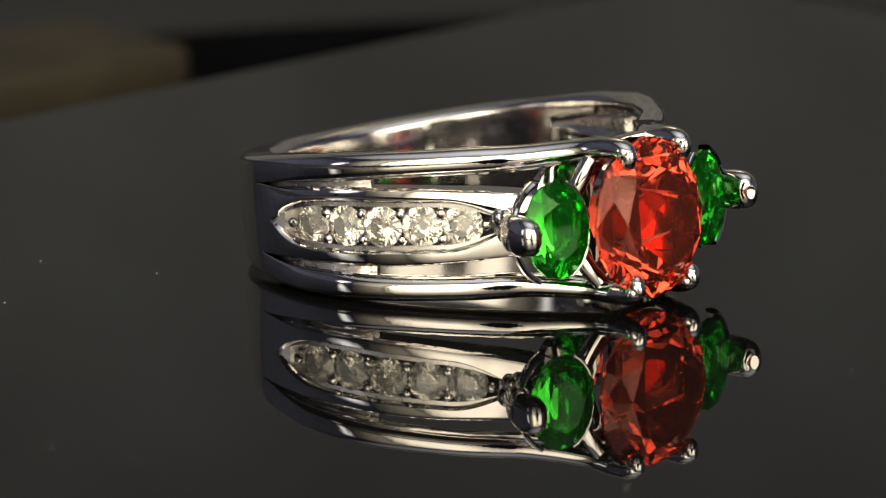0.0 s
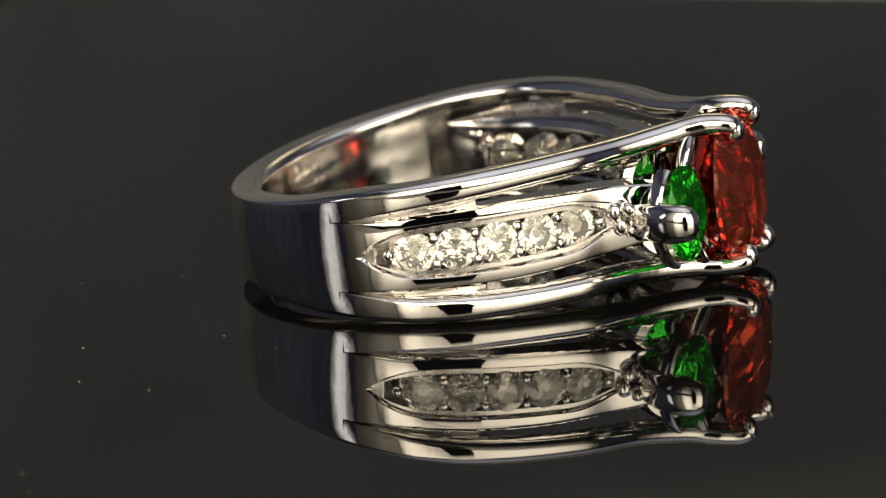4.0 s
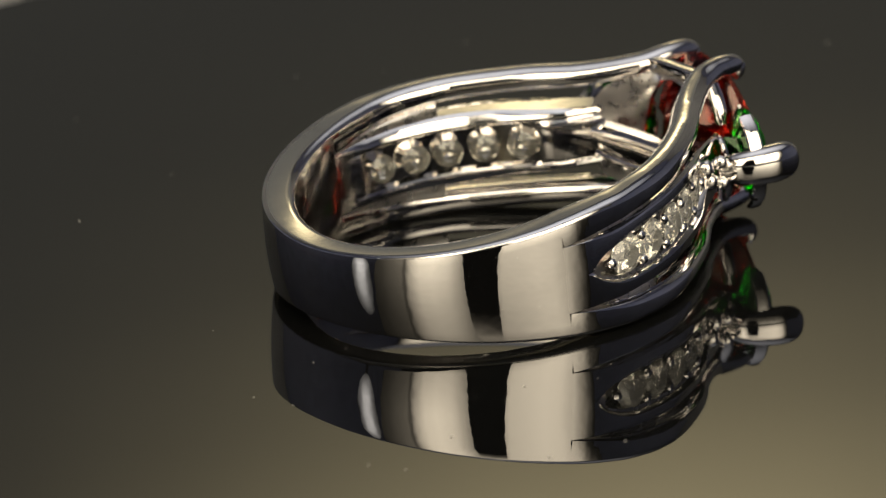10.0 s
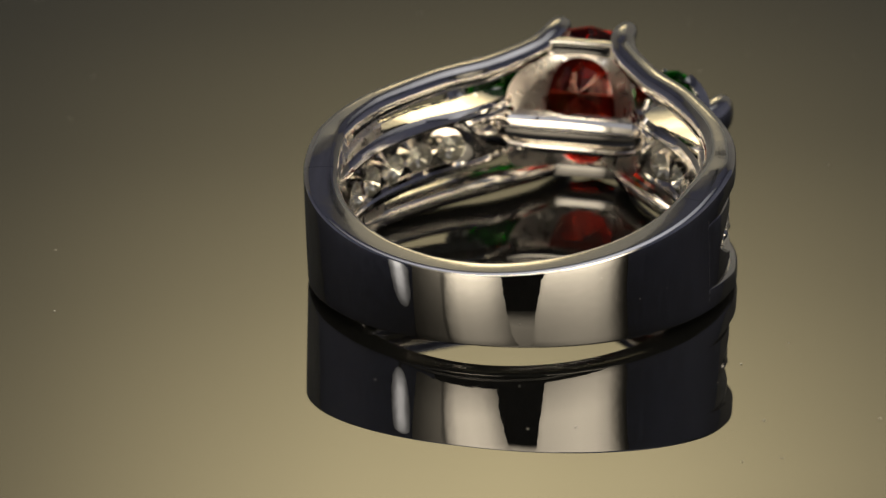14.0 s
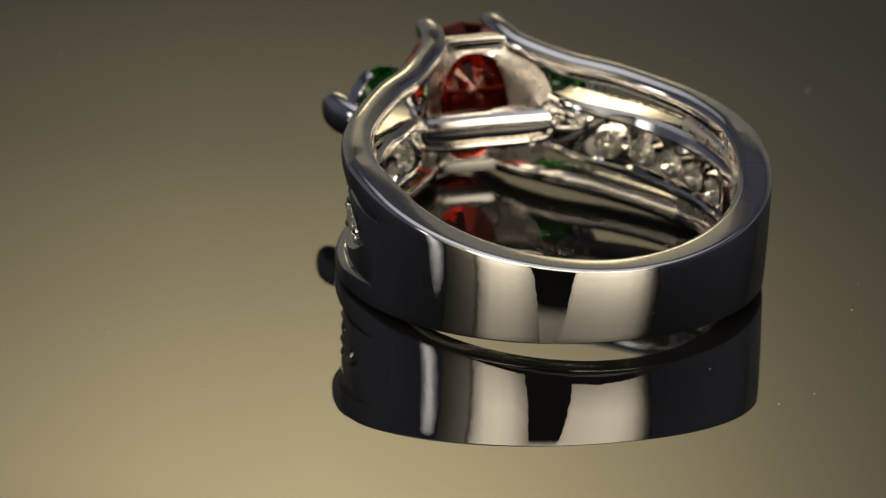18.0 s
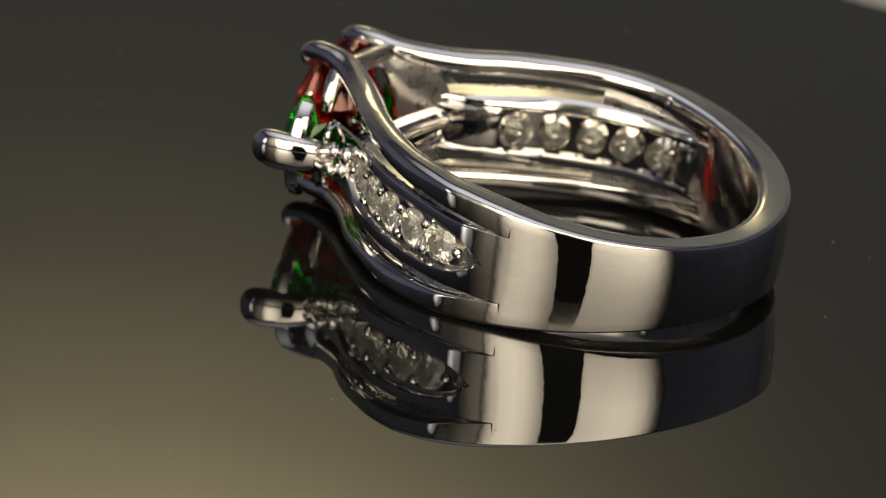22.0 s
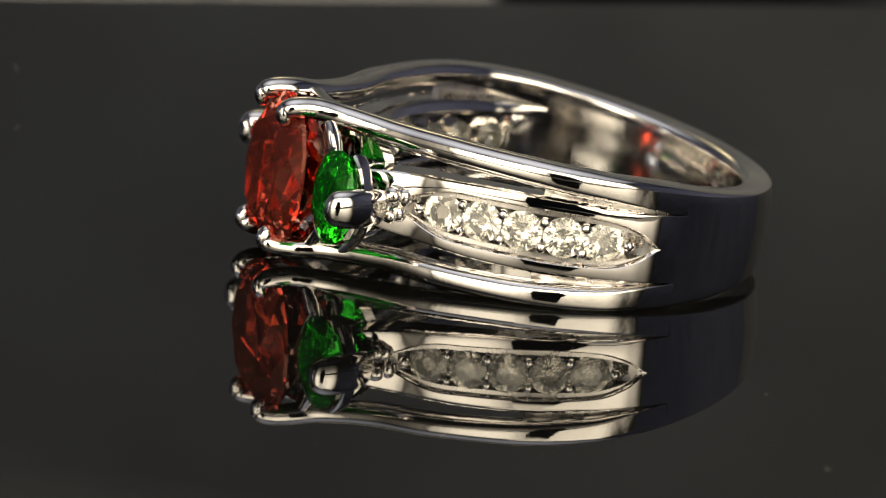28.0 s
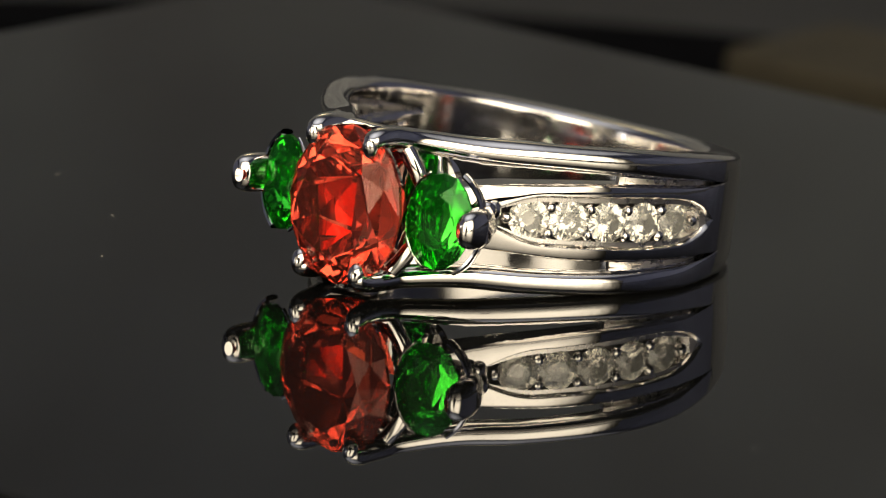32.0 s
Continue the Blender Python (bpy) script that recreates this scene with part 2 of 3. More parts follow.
def softbox(az, el, dist, w, h, glow, label, name="softbox", hung=False, rounded=False):
    """A lamp with a square or rounded diffuser that faces the ring, on a pole that stands on the table."""
    a, e = radians(az), radians(el)
    eye = Vector((math.cos(a) * math.cos(e), math.sin(a) * math.cos(e), math.sin(e))) * dist
    m = look(eye, (0, 0, 0))
    base = tagged(new(name), label, "studio lamp", group="studio lamps")
    base.matrix_basis = Matrix.Translation((eye.x, eye.y, FLOOR_Z))
    local = base.matrix_basis.inverted() @ m
    n, turn, k = (32, 0, 1) if rounded else (4, math.pi / 4, math.sqrt(2))
    rim = [(w / 2 * k * math.cos(i * math.tau / n + turn), h / 2 * k * math.sin(i * math.tau / n + turn)) for i in range(n)]
    part("diffuser", bm_of([(x, y, 0) for x, y in rim], [tuple(range(n))]), glow, base, at=local)
    d = 0.12
    bm = bm_of([(x, y, 0.004) for x, y in rim] + [(x / 4, y / 4, d) for x, y in rim],
               [(i, (i + 1) % n, n + (i + 1) % n, n + i) for i in range(n)] + [tuple(range(n, 2 * n))])
    part("hood", bm, HOUSING, base, smooth=False, at=local)
    back = local @ Vector((0, 0, d - 0.01))
    bm = bmesh.new()
    top = 1.9 - FLOOR_Z
    lo, hi = (back.z, top) if hung else (0.0, back.z)
    bmesh.ops.create_cone(bm, cap_ends=True, segments=20, radius1=0.012, radius2=0.01, depth=hi - lo)
    bmesh.ops.translate(bm, vec=(back.x, back.y, (lo + hi) / 2), verts=bm.verts)
    part("pole", bm, HOUSING, base)
    bm = bmesh.new()
    bmesh.ops.create_cone(bm, cap_ends=True, segments=32, radius1=0.08, radius2=0.07, depth=0.012)
    bmesh.ops.translate(bm, vec=(back.x, back.y, top - 0.006 if hung else 0.006), verts=bm.verts)
    part("foot", bm, HOUSING, base, smooth=False)
    return base


FALL = ((0, 0.5), (0.3, 1), (0.8, 1), (1, 0.5))
# Outer stops paint in a dim grey panel and seam beside this softbox.
GLOW_LEFT = lamp_glow("warm_diffuser", (1.0, 0.89, 0.69), 5.6, ((0, 0.02), (0.1, 0.04), (0.33, 0.13), (0.35, 0.07), (0.365, 0.08), (0.41, 0.42), (0.52, 0.9), (0.66, 1), (0.8, 0.85), (0.93, 0.5), (1, 0.3)), FALL)
GLOW_RIGHT = lamp_glow("warm_diffuser_right", (1.0, 0.89, 0.69), 5.0, ((0, 0.6), (0.05, 0.8), (0.45, 1), (0.62, 0.95), (0.76, 0.66), (0.84, 0.32), (0.91, 0.08), (0.96, 0.015), (1, 0.005)), FALL)
GLOW_SIDE = lamp_glow("white_diffuser", (1.0, 0.98, 0.95), 3.2, ((0, 0.02), (0.2, 0.3), (0.38, 0.9), (0.5, 1), (0.62, 0.9), (0.8, 0.3), (1, 0.02)), ((0, 0.05), (0.15, 0.5), (0.3, 1), (0.7, 1), (0.85, 0.6), (1, 0.1)))
# Added glow: tan spot for the plate, cut above for the rim, wall-grey haze.
GLOW_BACK = lamp_glow("tan_diffuser", (1.0, 0.82, 0.44), 4.9, bell(0.503, 0.212), [(k, v) for k, v in bell(0.552, 0.2) if k < 0.45] + [(0.46, 0.81), (0.5, 0.5), (0.54, 0.16), (0.6, 0.05), (1, 0.02)], (0.14, 0.136, 0.12))
GLOW_OVER = lamp_glow("warm_diffuser_above", (1.0, 0.89, 0.69), 3.4, ((0, 1), (1, 0.8)), ((0, 0.02), (0.05, 0.1), (0.14, 0.5), (0.25, 0.9), (1, 1)))
GLOW_TOP = lamp_glow("ceiling_fill_glow", (0.92, 0.93, 1.0), 1.0, bell(0.5, 0.42), bell(0.5, 0.42))


def lamps():
    # Unseen glowing panel, added in place of a lit ceiling.
    c = tagged(new("ceiling_fill"), "added glowing panel in place of a lit ceiling", "ceiling lamp")
    c.matrix_basis = pose(0, -0.1, 1.9)
    bm = bm_of([(-1.3, -1.3, -0.052), (1.3, -1.3, -0.052), (1.3, 1.3, -0.052), (-1.3, 1.3, -0.052)], [(0, 1, 2, 3)])
    part("diffuser", bm, GLOW_TOP, c)
    part("frame", box(2.64, 2.64, 0.05, 0.005, 2, (0, 0, -0.025)), HOUSING, c, smooth=False)
    softbox(-90 - 33, 24, 0.7, 0.60, 0.62, GLOW_LEFT, "large warm white softbox hung beside the camera", hung=True)
    softbox(-90 + 33, 24, 0.7, 0.58, 0.62, GLOW_RIGHT, "large warm white softbox hung beside the camera", hung=True)
    softbox(-88, 38.5, 0.95, 0.40, 0.47, GLOW_OVER, "warm white softbox hung over the camera", hung=True)
    softbox(-90 - 64.5, 15, 0.7, 0.135, 0.31, GLOW_SIDE, "narrow upright white strip lamp on a pole", "strip_lamp", rounded=True)
    softbox(90.5, 30.4, 0.9, 0.42, 0.40, GLOW_BACK, "unseen tan glowing panel hung behind the ring", hung=True)


# ---- the turntable, the plate, the ring ----
ROWS = [(0, -49.93), (0.5, -45.62), (1, -41.44), (1.5, -37.25), (2, -32.99), (2.5, -28.72), (3, -24.45), (3.5, -20.16), (5.5, -2.02), (6, 2.47), (6.5, 7.14), (7, 11.81), (7.5, 16.23), (8, 20.50), (8.5, 24.80), (9, 29.14), (9.5, 33.55), (10, 38.17), (10.5, 43.12), (11, 48.17), (11.5, 53.16), (12, 57.95), (12.5, 62.43), (13, 66.72), (13.5, 70.86), (14, 75.02), (14.5, 79.30), (16.5, 96.46), (17, 100.63), (17.5, 104.74), (18, 109.44), (18.5, 114.43), (19, 119.34), (19.5, 124.36), (20, 129.20), (20.5, 133.54), (21, 137.62), (21.5, 141.71), (22, 145.96), (22.5, 150.38), (23, 154.81), (23.5, 159.17), (24, 163.44), (24.5, 167.69), (25, 171.98), (25.5, 176.33), (27.5, 195.15), (28, 199.43), (28.5, 203.61), (29, 207.72), (29.5, 211.95), (30, 216.29), (30.5, 220.53), (31, 224.59), (31.5, 228.58), (32, 232.66)]
RING = pose(-2.8775 * MM, -1.2116 * MM, 0) @ pose(0, 0, 0, 0, -8.592, 0) @ pose(0, 0, 0, -0.52, 0, 0)
PLATE = RING @ pose(0, 0, 0, 0, 4.012, 0) @ pose(0, 0, 0, 0.476, 0, 0) @ pose(0, 0, -3.264 * MM)
PLATTER = PLATE @ pose(0, 0, -6 * MM)


def spin(thing, rest):
    walk(thing, [(t, pose(0, 0, 0, 0, 0, a) @ rest) for t, a in ROWS])


def loft(sections, closed=False):
    """Quads between sections of equal length (mm)."""
    m, n = len(sections[0]), len(sections)
    verts = [tuple(c * MM for c in p) for sec in sections for p in sec]
    faces = []
    for i in range(n if closed else n - 1):
        i2 = (i + 1) % n
        for k in range(m):
            k2 = (k + 1) % m
            faces.append((i * m + k, i * m + k2, i2 * m + k2, i2 * m + k))
    return bm_of(verts, faces)


def make_plate():
    p = tagged(new("display_plate"), "glossy black acrylic plate under the ring", "display plate")
    part("plate_body", box(0.0935, 0.1008, 0.006, 0.0005, 3, (0.00575, 0.0024, -0.003)), ACRYLIC, p, smooth=False)
    rnd = random.Random(3)
    for k in range(60):
        x, y = rnd.uniform(-0.031, 0.042), rnd.uniform(-0.038, 0.038)
        if -0.012 < x < 0.018 and abs(y) < 0.012:
            continue
        r = rnd.uniform(0.00002, 0.00006)
        bm = bmesh.new()
        bmesh.ops.create_icosphere(bm, subdivisions=1, radius=r)
        bmesh.ops.scale(bm, vec=(1, 1, 0.5), verts=bm.verts)
        part("dust_speck", bm, DUST, p, at=pose(x, y, r * 0.4, 0, 0, rnd.uniform(0, 360)))
    return p


def make_platter():
    p = tagged(new("turntable"), "black felt turntable with a grey board and a tan wooden strip", "turntable")
    bm = bmesh.new()
    bmesh.ops.create_cone(bm, cap_ends=True, segments=96, radius1=0.105, radius2=0.105, depth=0.02)
    bmesh.ops.translate(bm, vec=(0, 0, -0.0145), verts=bm.verts)
    part("platter", bm, FELT, p, smooth=False)
    for s in (-1, 1):
        part("board", box(0.07, 0.03, 0.0035, 0.0005, 2, (0.01, s * 0.0672 + 0.0027, -0.00275)), BOARD, p, smooth=False)
    part("strip", box(0.013, 0.083, 0.003, 0.0008, 2, (-0.083, 0.0005, -0.003)), WOOD, p, "tan wooden strip", smooth=False)
    return p


def band_mesh():
    """The wide back of the band: crowned outside, rounded inside, flat edges with a narrow bevel."""
    secs = []
    for a in np.linspace(105, 255, 251):
        k = abs(a - 180) / 75
        h = 1.90 + 1.06 * k ** 1.7
        sag = 0.13 * (1 - k ** 2)
        big = 10.30 + 0.13 * (1 - k ** 2)
        ex, ez = 0.26 + 0.105 * k ** 2, 0.12 + 0.16 * k ** 2
        wx, wz = 0.5 - 0.135 * k ** 2, 0.42 - 0.14 * k ** 2
        arc = [radians(e) for e in np.linspace(0, 90, 8)]
        crown = 0.10 * (1 - k ** 2) ** 2
        prof = [(big - sag * u * u, u * (h - ez)) for u in np.linspace(-1, 1, 13)[:-1]]
        prof += [(big - sag - ex * (1 - math.cos(e)), h - ez * (1 - math.sin(e))) for e in arc]
        prof += [(8.64 + crown + wx * (1 - math.sin(e)), h - wz * (1 - math.cos(e))) for e in arc]
        inner = [(8.64 + crown * u * u, u * (h - wz)) for u in np.linspace(1, -1, 11)[1:-1]]
        prof += inner + [(r, -z) for r, z in reversed(prof[12:])]
        prof = prof[:-1]
        secs.append([(*polar(r, a), z) for r, z in prof])
    return loft(secs)


def satin_inside(ob):
    """The finger side is less bright than the outside."""
    ob.data.materials.append(BRUSHED)
    ob.data.materials.append(RIM)
    for f in ob.data.polygons:
        c, n = f.center, f.normal
        if abs(n.z) > 0.75 and ob.name.startswith("band"):
            f.material_index = 2
        if c.x * n.x + c.y * n.y < -0.5 * math.hypot(c.x, c.y) and math.hypot(c.x, c.y) < 9.3 * MM:
            f.material_index = 1


def make_ring():
    ring = tagged(new("ring"), "white gold ring with an orange-red oval stone, green side stones, diamonds", "ring")
    band = part("band", band_mesh(), GOLD, ring, "wide plain polished white gold band")
    satin_inside(band)
    a105 = polar(9.47, 105)
    rail = spline([(*polar(9.47, 111), 2.18, 0.83, 0.64, 0.42, 0.03), (*a105, 2.32, 0.83, 0.64, 0.44, 0.03), (*polar(9.48, 99), 2.455, 0.83, 0.64, 0.49, 0.09), (*polar(9.53, 92), 2.59, 0.815, 0.635, 0.56, 0.26), (1.13, 9.58, 2.73, 0.78, 0.63, 0.64, 0.5),
                   (3.16, 9.13, 2.87, 0.75, 0.63, 0.78, 0.7), (5.2, 8.16, 2.98, 0.73, 0.61, 0.88, 0.8), (7.85, 6.22, 3.05, 0.72, 0.6, 0.93, 0.85),
                   (10.02, 4.07, 3.06, 0.72, 0.58, 0.95, 0.9), (12.2, 2.32, 3.28, 0.68, 0.55, 0.96, 0.95), (13.6, 1.80, 3.46, 0.62, 0.53, 0.97, 0.97),
                   (14.65, 1.72, 3.44, 0.56, 0.5, 0.98, 0.98), (15.2, 1.68, 3.28, 0.46, 0.42, 0.98, 0.98), (15.45, 1.65, 3.12, 0.2, 0.2, 0.98, 0.98)], 12)
    for i in range(40, len(rail) - 34):
        fade = min(1, (i - 40) / 12, (len(rail) - 35 - i) / 12)
        rail[i][3] += fade * (0.010 * math.sin(i * 0.23) + 0.005 * math.sin(i * 0.41 + 2))
        rail[i][4] += fade * (0.010 * math.sin(i * 0.21 + 1) + 0.005 * math.sin(i * 0.37))
    for sy in (1, -1):
        for sz in (1, -1):
            rl = part("rail", mirrored(sweep(rail, 32, (False, True), 12), sy, sz), CLAW_GOLD, ring, "round split rail ending in a claw")
            rl.data.materials.append(RIM)
            for f in rl.data.polygons:
                if f.center.x < 0.003 and abs(f.normal.z) > 0.8 and f.center.z * f.normal.z > 0:
                    f.material_index = 1
            part("claw_tip", ball(0.40, 0.95, 0.95, 1.4, 16, 10), CLAW_GOLD, rl, "claw end pressed over the stone", True, pose(15.27 * MM, sy * 1.70 * MM, sz * 3.02 * MM, 0, sz * 18, 0))
    # side bar with its sunk channel
    bar = spline([(*polar(9.47, 111), 1.68, 0.83, 0.0), (*polar(9.47, 105), 1.68, 0.83, 0.0), (*polar(9.47, 98.5), 1.68, 0.83, 0.0), (*polar(9.465, 94), 1.70, 0.815, 0.52), (*polar(9.455, 90), 1.72, 0.79, 0.86),
                  (*polar(9.42, 84), 1.76, 0.73, 1.13), (*polar(9.34, 72), 1.82, 0.66, 1.25), (*polar(9.38, 60), 1.84, 0.69, 1.25), (*polar(9.56, 48), 1.8, 0.73, 1.22),
                  (*polar(9.82, 38), 1.7, 0.82, 1.14), (9.0, 4.95, 1.6, 0.85, 0.6), (10.4, 4.1, 1.45, 0.75, 0.0), (11.8, 3.4, 1.2, 0.5, 0.0)], 12)
    bars = {}
    for sy in (1, -1):
        verts, faces = [], []
        P = [np.array(r[:2]) for r in bar]
        for i, r in enumerate(bar):
            if i < 12:
                continue
            d = P[min(i + 1, len(P) - 1)] - P[max(i - 1, 0)]
            d = d / np.linalg.norm(d)
            n = np.array((d[1], -d[0]))
            h, th, c = r[2], r[3], max(0.0, r[4])
            dp = min(0.28, c * 0.5)
            cs = min(0.98, c * 0.75)
            e = min(0.05, c * 0.3)
            deep = dp + min(0.72, max(0.0, c - 0.55) * 2.6)
            g = min(1.0, (i - 12) / 48)
            g = g * g * (3 - 2 * g)
            s = max(0.0, min(1.0, (i - 34) / 14, (118 - i) / 14))
            s = s * s * (3 - 2 * s)
            w, b = -0.24 * g + 0.40 * g * s, 0.1 * g * (1 - s)
            prof = [(-th + w - b, 0), (-th + w - 0.8 * b, 0.8), (-th + w - 0.01 * g, 1.02), (-th - 0.16 * g, 1.10), (-th - 0.24 * g, 1.2), (-th - 0.26 * g, 1.32), (-th - 0.2 * g, 1.46), (-th - 0.1 * g, h - 0.16)]
            prof = prof + [(-th + 0.03, h - 0.06), (-th + 0.12, h), (th - 0.14 * g - 0.01, h), (th - 0.04 * g, h - 0.07 * g - 0.01), (th, h - 0.2 * g - 0.02), (th, c + e), (th - e, c), (th - dp, max(c - 0.1, 0)),
                    (th - dp - 0.005, cs), (th - deep - 0.01, max(cs - 0.04, 0)), (th - deep - 0.01, 0)]
            prof = prof + [(a, -b) for a, b in prof[-2:0:-1]]
            for a, b in prof:
                q = P[i] - n * a
                verts.append((q[0] * MM, q[1] * MM, b * MM))
        m = len(prof)
        for i in range(len(bar) - 13):
            for k in range(m):
                k2 = (k + 1) % m
                faces.append((i * m + k, i * m + k2, (i + 1) * m + k2, (i + 1) * m + k))
        bars[sy] = part("side_bar", mirrored(bm_of(verts, faces), sy), GOLD, ring, "side bar with a sunk pointed channel of diamonds")
        satin_inside(bars[sy])
        bars[sy].data.materials.append(CAST)
        for f in bars[sy].data.polygons:
            if 15 <= f.index % m <= 20:
                f.material_index = 3
    # the rough web at the bottom of the grooves and the ragged lips along them
    rnd = random.Random(21)
    web = spline([(*polar(9.25, 104), 1.74, 0.5, 0.14, 0.3), (*polar(9.25, 92), 1.79, 0.5, 0.22, 0.3), (*polar(9.2, 80), 1.92, 0.45, 0.3, 0.3), (*polar(9.1, 70), 2.02, 0.35, 0.36, 0.3), (*polar(9.0, 64), 2.08, 0.2, 0.38, 0.3)], 6)
    lines = {"rail_lip": [], "bar_lip": []}
    for rows, key, lo, hi in ((rail, "rail_lip", 30, 104), (bar, "bar_lip", 34, 122)):
        for i in range(lo, hi):
            d = np.array(rows[i + 1][:2]) - np.array(rows[i - 1][:2])
            d = d / np.linalg.norm(d)
            o = np.array((-d[1], d[0]))
            fade = min(1, (i - lo) / 8, (hi - 1 - i) / 8) * 0.8 + 0.2
            r = fade * rnd.uniform(0.055, 0.075)
            if key == "rail_lip":
                u, z = rows[i][3] * 0.42, rows[i][2] - rows[i][4] * 0.97 + rnd.uniform(-0.03, 0.02)
            else:
                u, z = rows[i][3] - 0.22, rows[i][2] + rnd.uniform(-0.03, 0.02)
            lines[key].append((rows[i][0] + o[0] * u, rows[i][1] + o[1] * u, z, r * 1.3, r, 2))
    for sy in (1, -1):
        for sz in (1, -1):
            part("groove_web", mirrored(sweep(web, 16), sy, sz), CAST, ring, "rough cast web in the groove")
            for key, rows in lines.items():
                part(key, mirrored(sweep(rows, 8), sy, sz), CLAW_GOLD, ring, "thin ragged bright lip of the groove")
    # diamonds, their backs and the beads that hold them
    seats = [(1.25, 9.84, 83.5), (3.16, 9.37, 72.5), (5.05, 8.62, 62), (6.75, 7.55, 53), (8.3, 6.33, 48)]
    backs = [(0.55, 8.38), (2.35, 8.04), (3.94, 7.42), (5.47, 6.52), (6.85, 5.27)]
    stone, back, bead = None, None, None
    for sy in (1, -1):
        for i, (x, y, az) in enumerate(seats):
            at = facing((x - 0.18 * math.cos(radians(az))), sy * (y - 0.18 * math.sin(radians(az))), 0, sy * az, 11 * i)
            if not stone:
                stone = part("diamond", cut_stone(1.0, 1.0, 0.30, 0.84, 0.54, 0.04, 8, 0.6, 0.53, 0.5), DIAMOND, bars[sy], "clear round brilliant-cut diamond", False, at)
                lower_facets(stone, FACET, 0.06)
            else:
                d = new("diamond", stone.data)
                d.parent, d.matrix_basis = bars[sy], at
                d["label"] = "clear round brilliant-cut diamond"
            bx, by = backs[i]
            az2 = math.degrees(math.atan2(by, bx))
            at = facing(bx, sy * by, 0, sy * az2 + 180, 17 * i)
            if not back:
                back = part("diamond_back", cut_stone(0.74, 0.74, 0.26, 0.4, 0.45, 0.02), DIAMOND_PALE, bars[sy], "pale back of a diamond inside the band", False, at)
                lower_facets(back, FACET, 0.03)
            else:
                b = new("diamond_back", back.data)
                b.parent, b.matrix_basis = bars[sy], at
                b["label"] = "pale back of a diamond inside the band"
        mids = [(0.05, 9.98, 90)] + [((seats[i][0] + seats[i + 1][0]) / 2, (seats[i][1] + seats[i + 1][1]) / 2, (seats[i][2] + seats[i + 1][2]) / 2) for i in range(4)] + [(9.2, 5.6, 37)]
        for i, (x, y, az) in enumerate(mids):
            for z in ((0,) if i in (0, 5) else (0.62, -0.62)):
                at = facing(x, sy * y, z, sy * az)
                if not bead:
                    bead = part("bead", ball(0.27, 1, 1, 0.9), GOLD, bars[sy], "", True, at)
                else:
                    b = new("bead", bead.data)
                    b.parent, b.matrix_basis = bars[sy], at
    rnd = random.Random(11)
    for k in range(16):
        a, r = rnd.uniform(110, 250), rnd.uniform(0.018, 0.035)
        bm = bmesh.new()
        bmesh.ops.create_icosphere(bm, subdivisions=1, radius=r * MM)
        x, y = polar(10.27, a)
        part("dust_speck", bm, DUST, ring, at=pose(x * MM, y * MM, rnd.uniform(-1.6, 1.6) * MM))
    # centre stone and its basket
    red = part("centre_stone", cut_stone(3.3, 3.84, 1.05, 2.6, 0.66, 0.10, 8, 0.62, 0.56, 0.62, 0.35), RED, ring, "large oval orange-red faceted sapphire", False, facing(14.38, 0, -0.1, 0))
    lower_facets(red, RED_LOWER, 0.15)
    secs = []
    for y in np.linspace(-3.75, 3.75, 31):
        k = min(1.0, abs(y) / 3.6)
        x, top, low = 9.85 - 0.3 * k ** 2, 0.64 + 0.06 * k ** 3, -1.42 + 0.5 * k ** 4
        mid = low + 0.26 * (top - low)
        big = [((top + mid) / 2, (top - mid) / 2, 0.0, 0.62), ((mid + low) / 2, (mid - low) / 2, 0.16, 0.34)]
        sec = [(x + 0.9, y, top)]
        for zc, hh, back, deep in big:
            for b in np.linspace(88, -88, 9):
                p, q = superpoint(radians(b), 2.1)
                sec.append((x + back + deep * (1 - p), y, zc + hh * q))
        secs.append(sec + [(x + 0.9, y, low)])
    part("gallery_bar", loft(secs), GOLD, ring, "polished two-facet cross bar under the stone")
    # funnel of rough cast walls round the arched opening behind the stone, above and below the cross bar
    rim = spline([(9.75, 3.35, 0.1), (9.85, 3.35, 1.2), (10.2, 3.15, 2.1), (10.95, 2.7, 2.68), (12.0, 1.85, 2.98), (12.7, 0.9, 3.1), (12.75, 0, 3.12)], 6)
    arch = spline([(11.75, 1.8, 0.0), (11.95, 1.72, 0.7), (12.15, 1.55, 1.5), (12.3, 1.3, 2.1), (12.38, 0.95, 2.55), (12.42, 0.5, 2.8), (12.44, 0, 2.88)], 6)
    rim, arch = (list(q) + [p * np.array((1, -1, 1)) for p in q[-2::-1]] for q in (rim, arch))
    for sz in (1, -1):
        secs = []
        for p, q in zip(rim, arch):
            d = np.array((0.3, 0, 0))
            sec = [p, p * 0.7 + q * 0.3 + d * 0.35, p * 0.35 + q * 0.65 + d * 0.3, p * 0.08 + q * 0.92 + d * 0.1, q + d * 0.2, q + d * 0.9, p * 0.4 + q * 0.6 + d * 2, p + d * 1.6]
            secs.append([(a, b, c * sz) for a, b, c in sec])
        basket = part("basket_frame", loft(secs), CAST, ring, "rough cast funnel round the opening behind the stone")
        basket.data.materials.append(GOLD)
        for f in basket.data.polygons:
            if f.index % 8 >= 4:
                f.material_index = 1
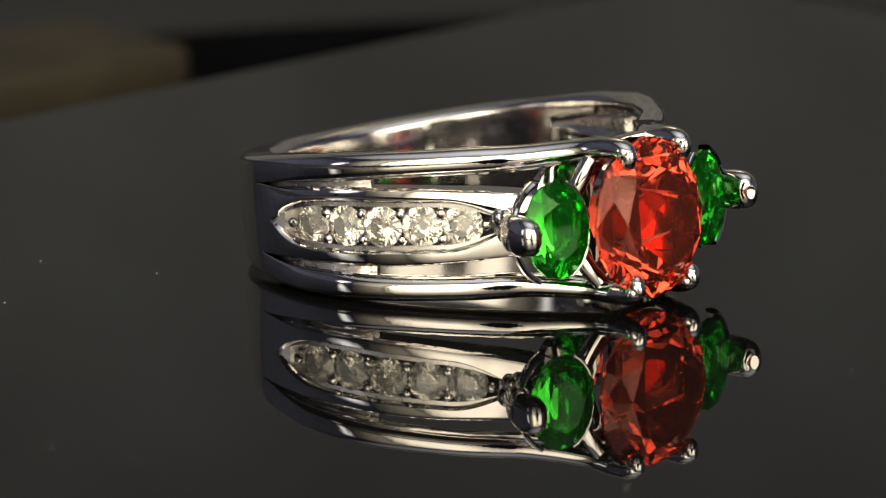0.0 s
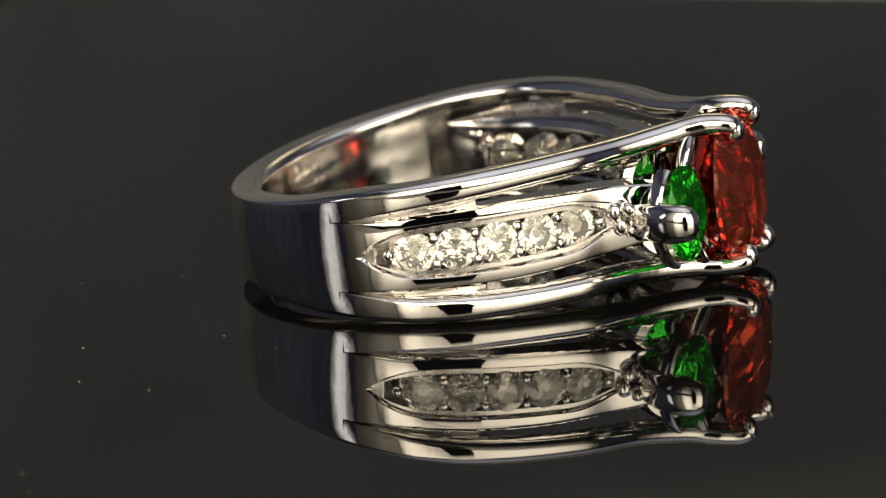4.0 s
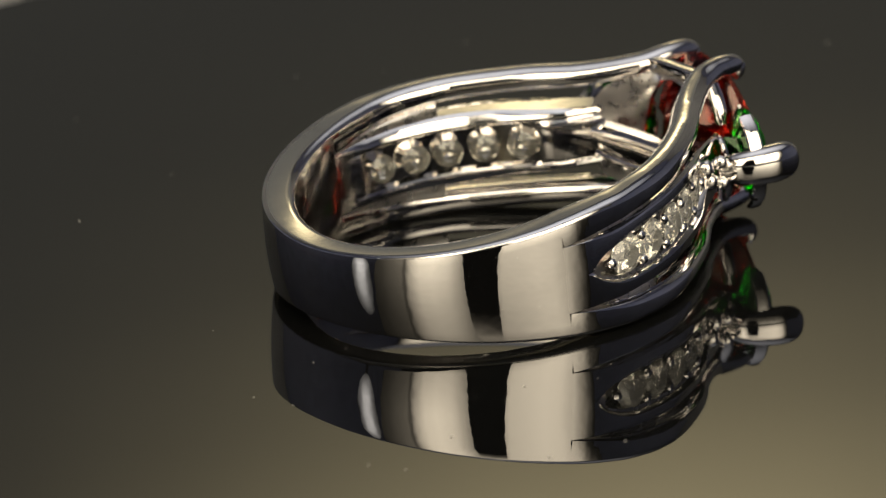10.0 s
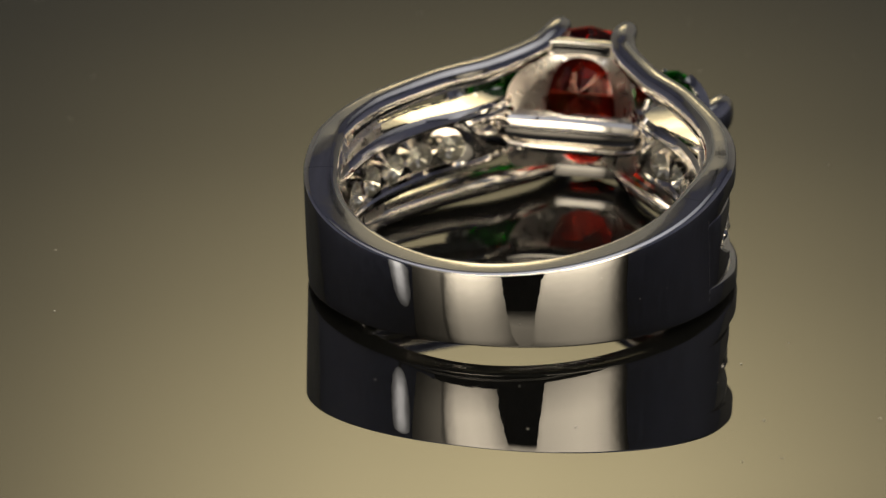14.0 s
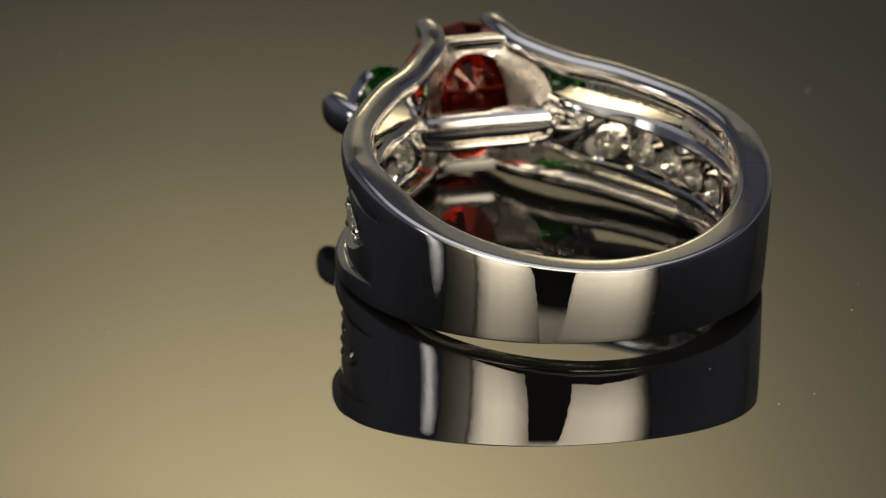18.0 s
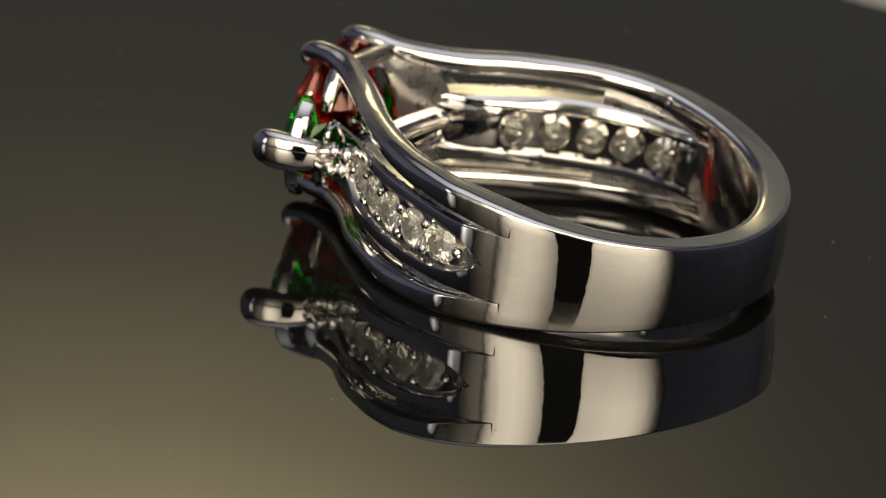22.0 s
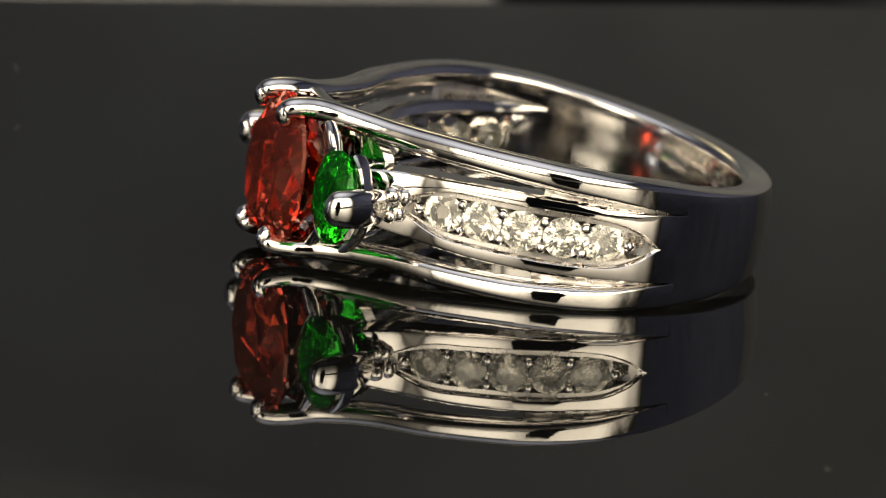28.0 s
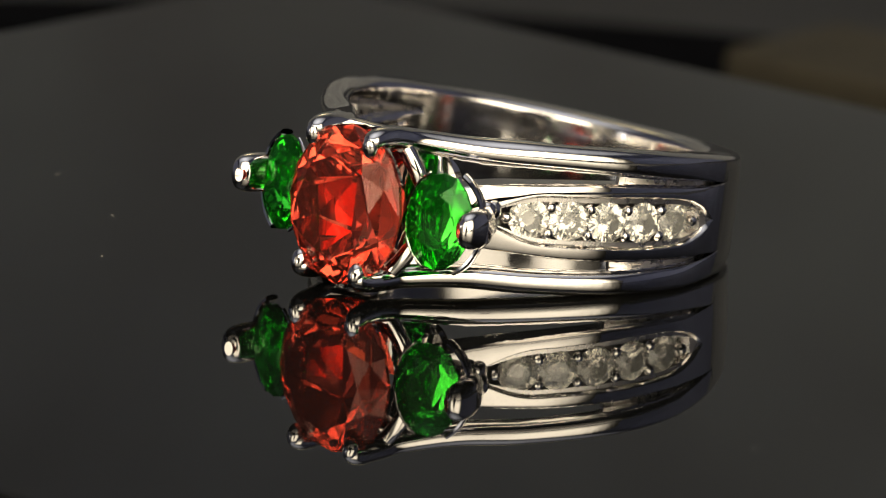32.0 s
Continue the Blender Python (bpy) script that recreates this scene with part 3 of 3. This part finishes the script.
    for sz in (1, -1):
        part("claw_bridge", mirrored(sweep(spline([(12.55, 2.2, 3.25, 0.3, 0.40, 0.3, 0.3), (12.72, 1.2, 3.32, 0.3, 0.38, 0.3, 0.3), (12.76, 0, 3.33, 0.3, 0.36, 0.3, 0.3), (12.72, -1.2, 3.32, 0.3, 0.38, 0.3, 0.3), (12.55, -2.2, 3.25, 0.3, 0.40, 0.3, 0.3)], 5), 16), 1, sz), GOLD, ring, "bright flat bridge between two claws")
    for sy in (1, -1):
        for sz in (1, -1):
            part("stone_seat", mirrored(sweep(spline([(12.8, 3.15, 1.2, 0.26, 0.3, 3), (12.88, 2.95, 1.75, 0.36, 0.38, 3), (12.98, 2.65, 2.3, 0.40, 0.40, 3), (13.1, 2.2, 2.9, 0.38, 0.4, 3)], 8), 20), sy, sz), GOLD, ring, "short post between rail and stone seat")
        # green side stone with its collar and claw
        green = part("side_stone", cut_stone(1.62, 2.32, 0.6, 1.3, 0.58, 0.10, 8, 0.62, 0.55, 0.5, 0.5), GREEN, ring, "oval vivid green faceted side stone", False, facing(13.15, sy * 4.65, -0.05, sy * 17))
        lower_facets(green, GREEN_LOWER, 0.1)
        m = facing(13.07, sy * 4.61, -0.05, sy * 17)
        for name, rr, zz, w in (("gallery_wire", 0.5, -1.4, 0.12),):
            loops = []
            for a in np.linspace(0, 2 * math.pi, 41)[:-1]:
                loops.append([tuple((m @ Vector(((1.5 * rr + w * math.cos(b)) * math.cos(a) * MM, (2.32 * rr + w * math.cos(b)) * math.sin(a) * MM, (zz + 1.3 * w * math.sin(b)) * MM))) / MM) for b in np.linspace(0, 2 * math.pi, 9)[:-1]])
            part(name, loft(loops, True), GOLD, ring, "thin polished wire hoop behind a green stone")
        rows = []
        for k in range(15):
            a = radians(112 + 136 * k / 14)
            q = (m @ Vector((sy * 1.68 * math.cos(a) * MM, 2.42 * math.sin(a) * MM, 0.06 * MM))) / MM
            rows.append((q.x, q.y, q.z, 0.09, 0.09, 2))
        part("setting_wire", sweep(rows, 10), GOLD, ring, "thin bright wire beside a green stone")
        m = facing(13.0, sy * 4.65, -0.1, sy * 17)
        verts, faces = [], []
        for k in range(25):
            a = radians(-66 + 132 * k / 24)
            for rr, zz in ((1.01, 0.1), (1.06, 0.13), (1.1, 0.02), (1.11, -0.3), (1.08, -0.55), (1.02, -0.6), (0.99, -0.45), (0.99, -0.1)):
                q = m @ Vector((sy * 1.95 * rr * math.cos(a) * MM, 2.42 * rr * math.sin(a) * MM, zz * MM))
                verts.append(q)
        for k in range(24):
            for j in range(8):
                faces.append((k * 8 + j, k * 8 + (j + 1) % 8, (k + 1) * 8 + (j + 1) % 8, (k + 1) * 8 + j))
        part("collar", bm_of(verts, faces), GOLD, ring, "thin curved collar round a green stone")
        claw = spline([(10.9, 5.2, 0, 0.45, 0.6, 2.2), (11.6, 6.0, 0, 0.6, 0.85, 2.4), (12.6, 6.55, 0, 0.66, 0.95, 2.4), (13.5, 6.75, 0, 0.64, 0.93, 2.4), (14.05, 6.7, 0, 0.5, 0.75, 2.2), (14.3, 6.6, 0, 0.2, 0.35, 2)], 4)
        part("claw", mirrored(sweep(claw, 24), sy), CLAW_GOLD, ring, "thick rounded bullet-shaped claw")
        for k, (x, y, z, r) in enumerate(((9.9, 5.35, 0.35, 0.42), (10.1, 5.3, -0.4, 0.4), (10.6, 5.5, 0.5, 0.38), (10.6, 5.45, -0.55, 0.36), (11.1, 5.6, 0.1, 0.45))):
            part("knuckle", mirrored(ball(r, 1, 0.85, 1.15, 16, 10), sy), CLAW_GOLD, ring, "", True, pose(x * MM, sy * y * MM, z * MM, 20 * k, 30 * k, 0))
    return ring


room()
lamps()
plate = make_plate()
platter = make_platter()
ring = make_ring()


def motions():
    spin(platter, PLATTER)
    spin(plate, PLATE)
    spin(ring, RING)


motions()
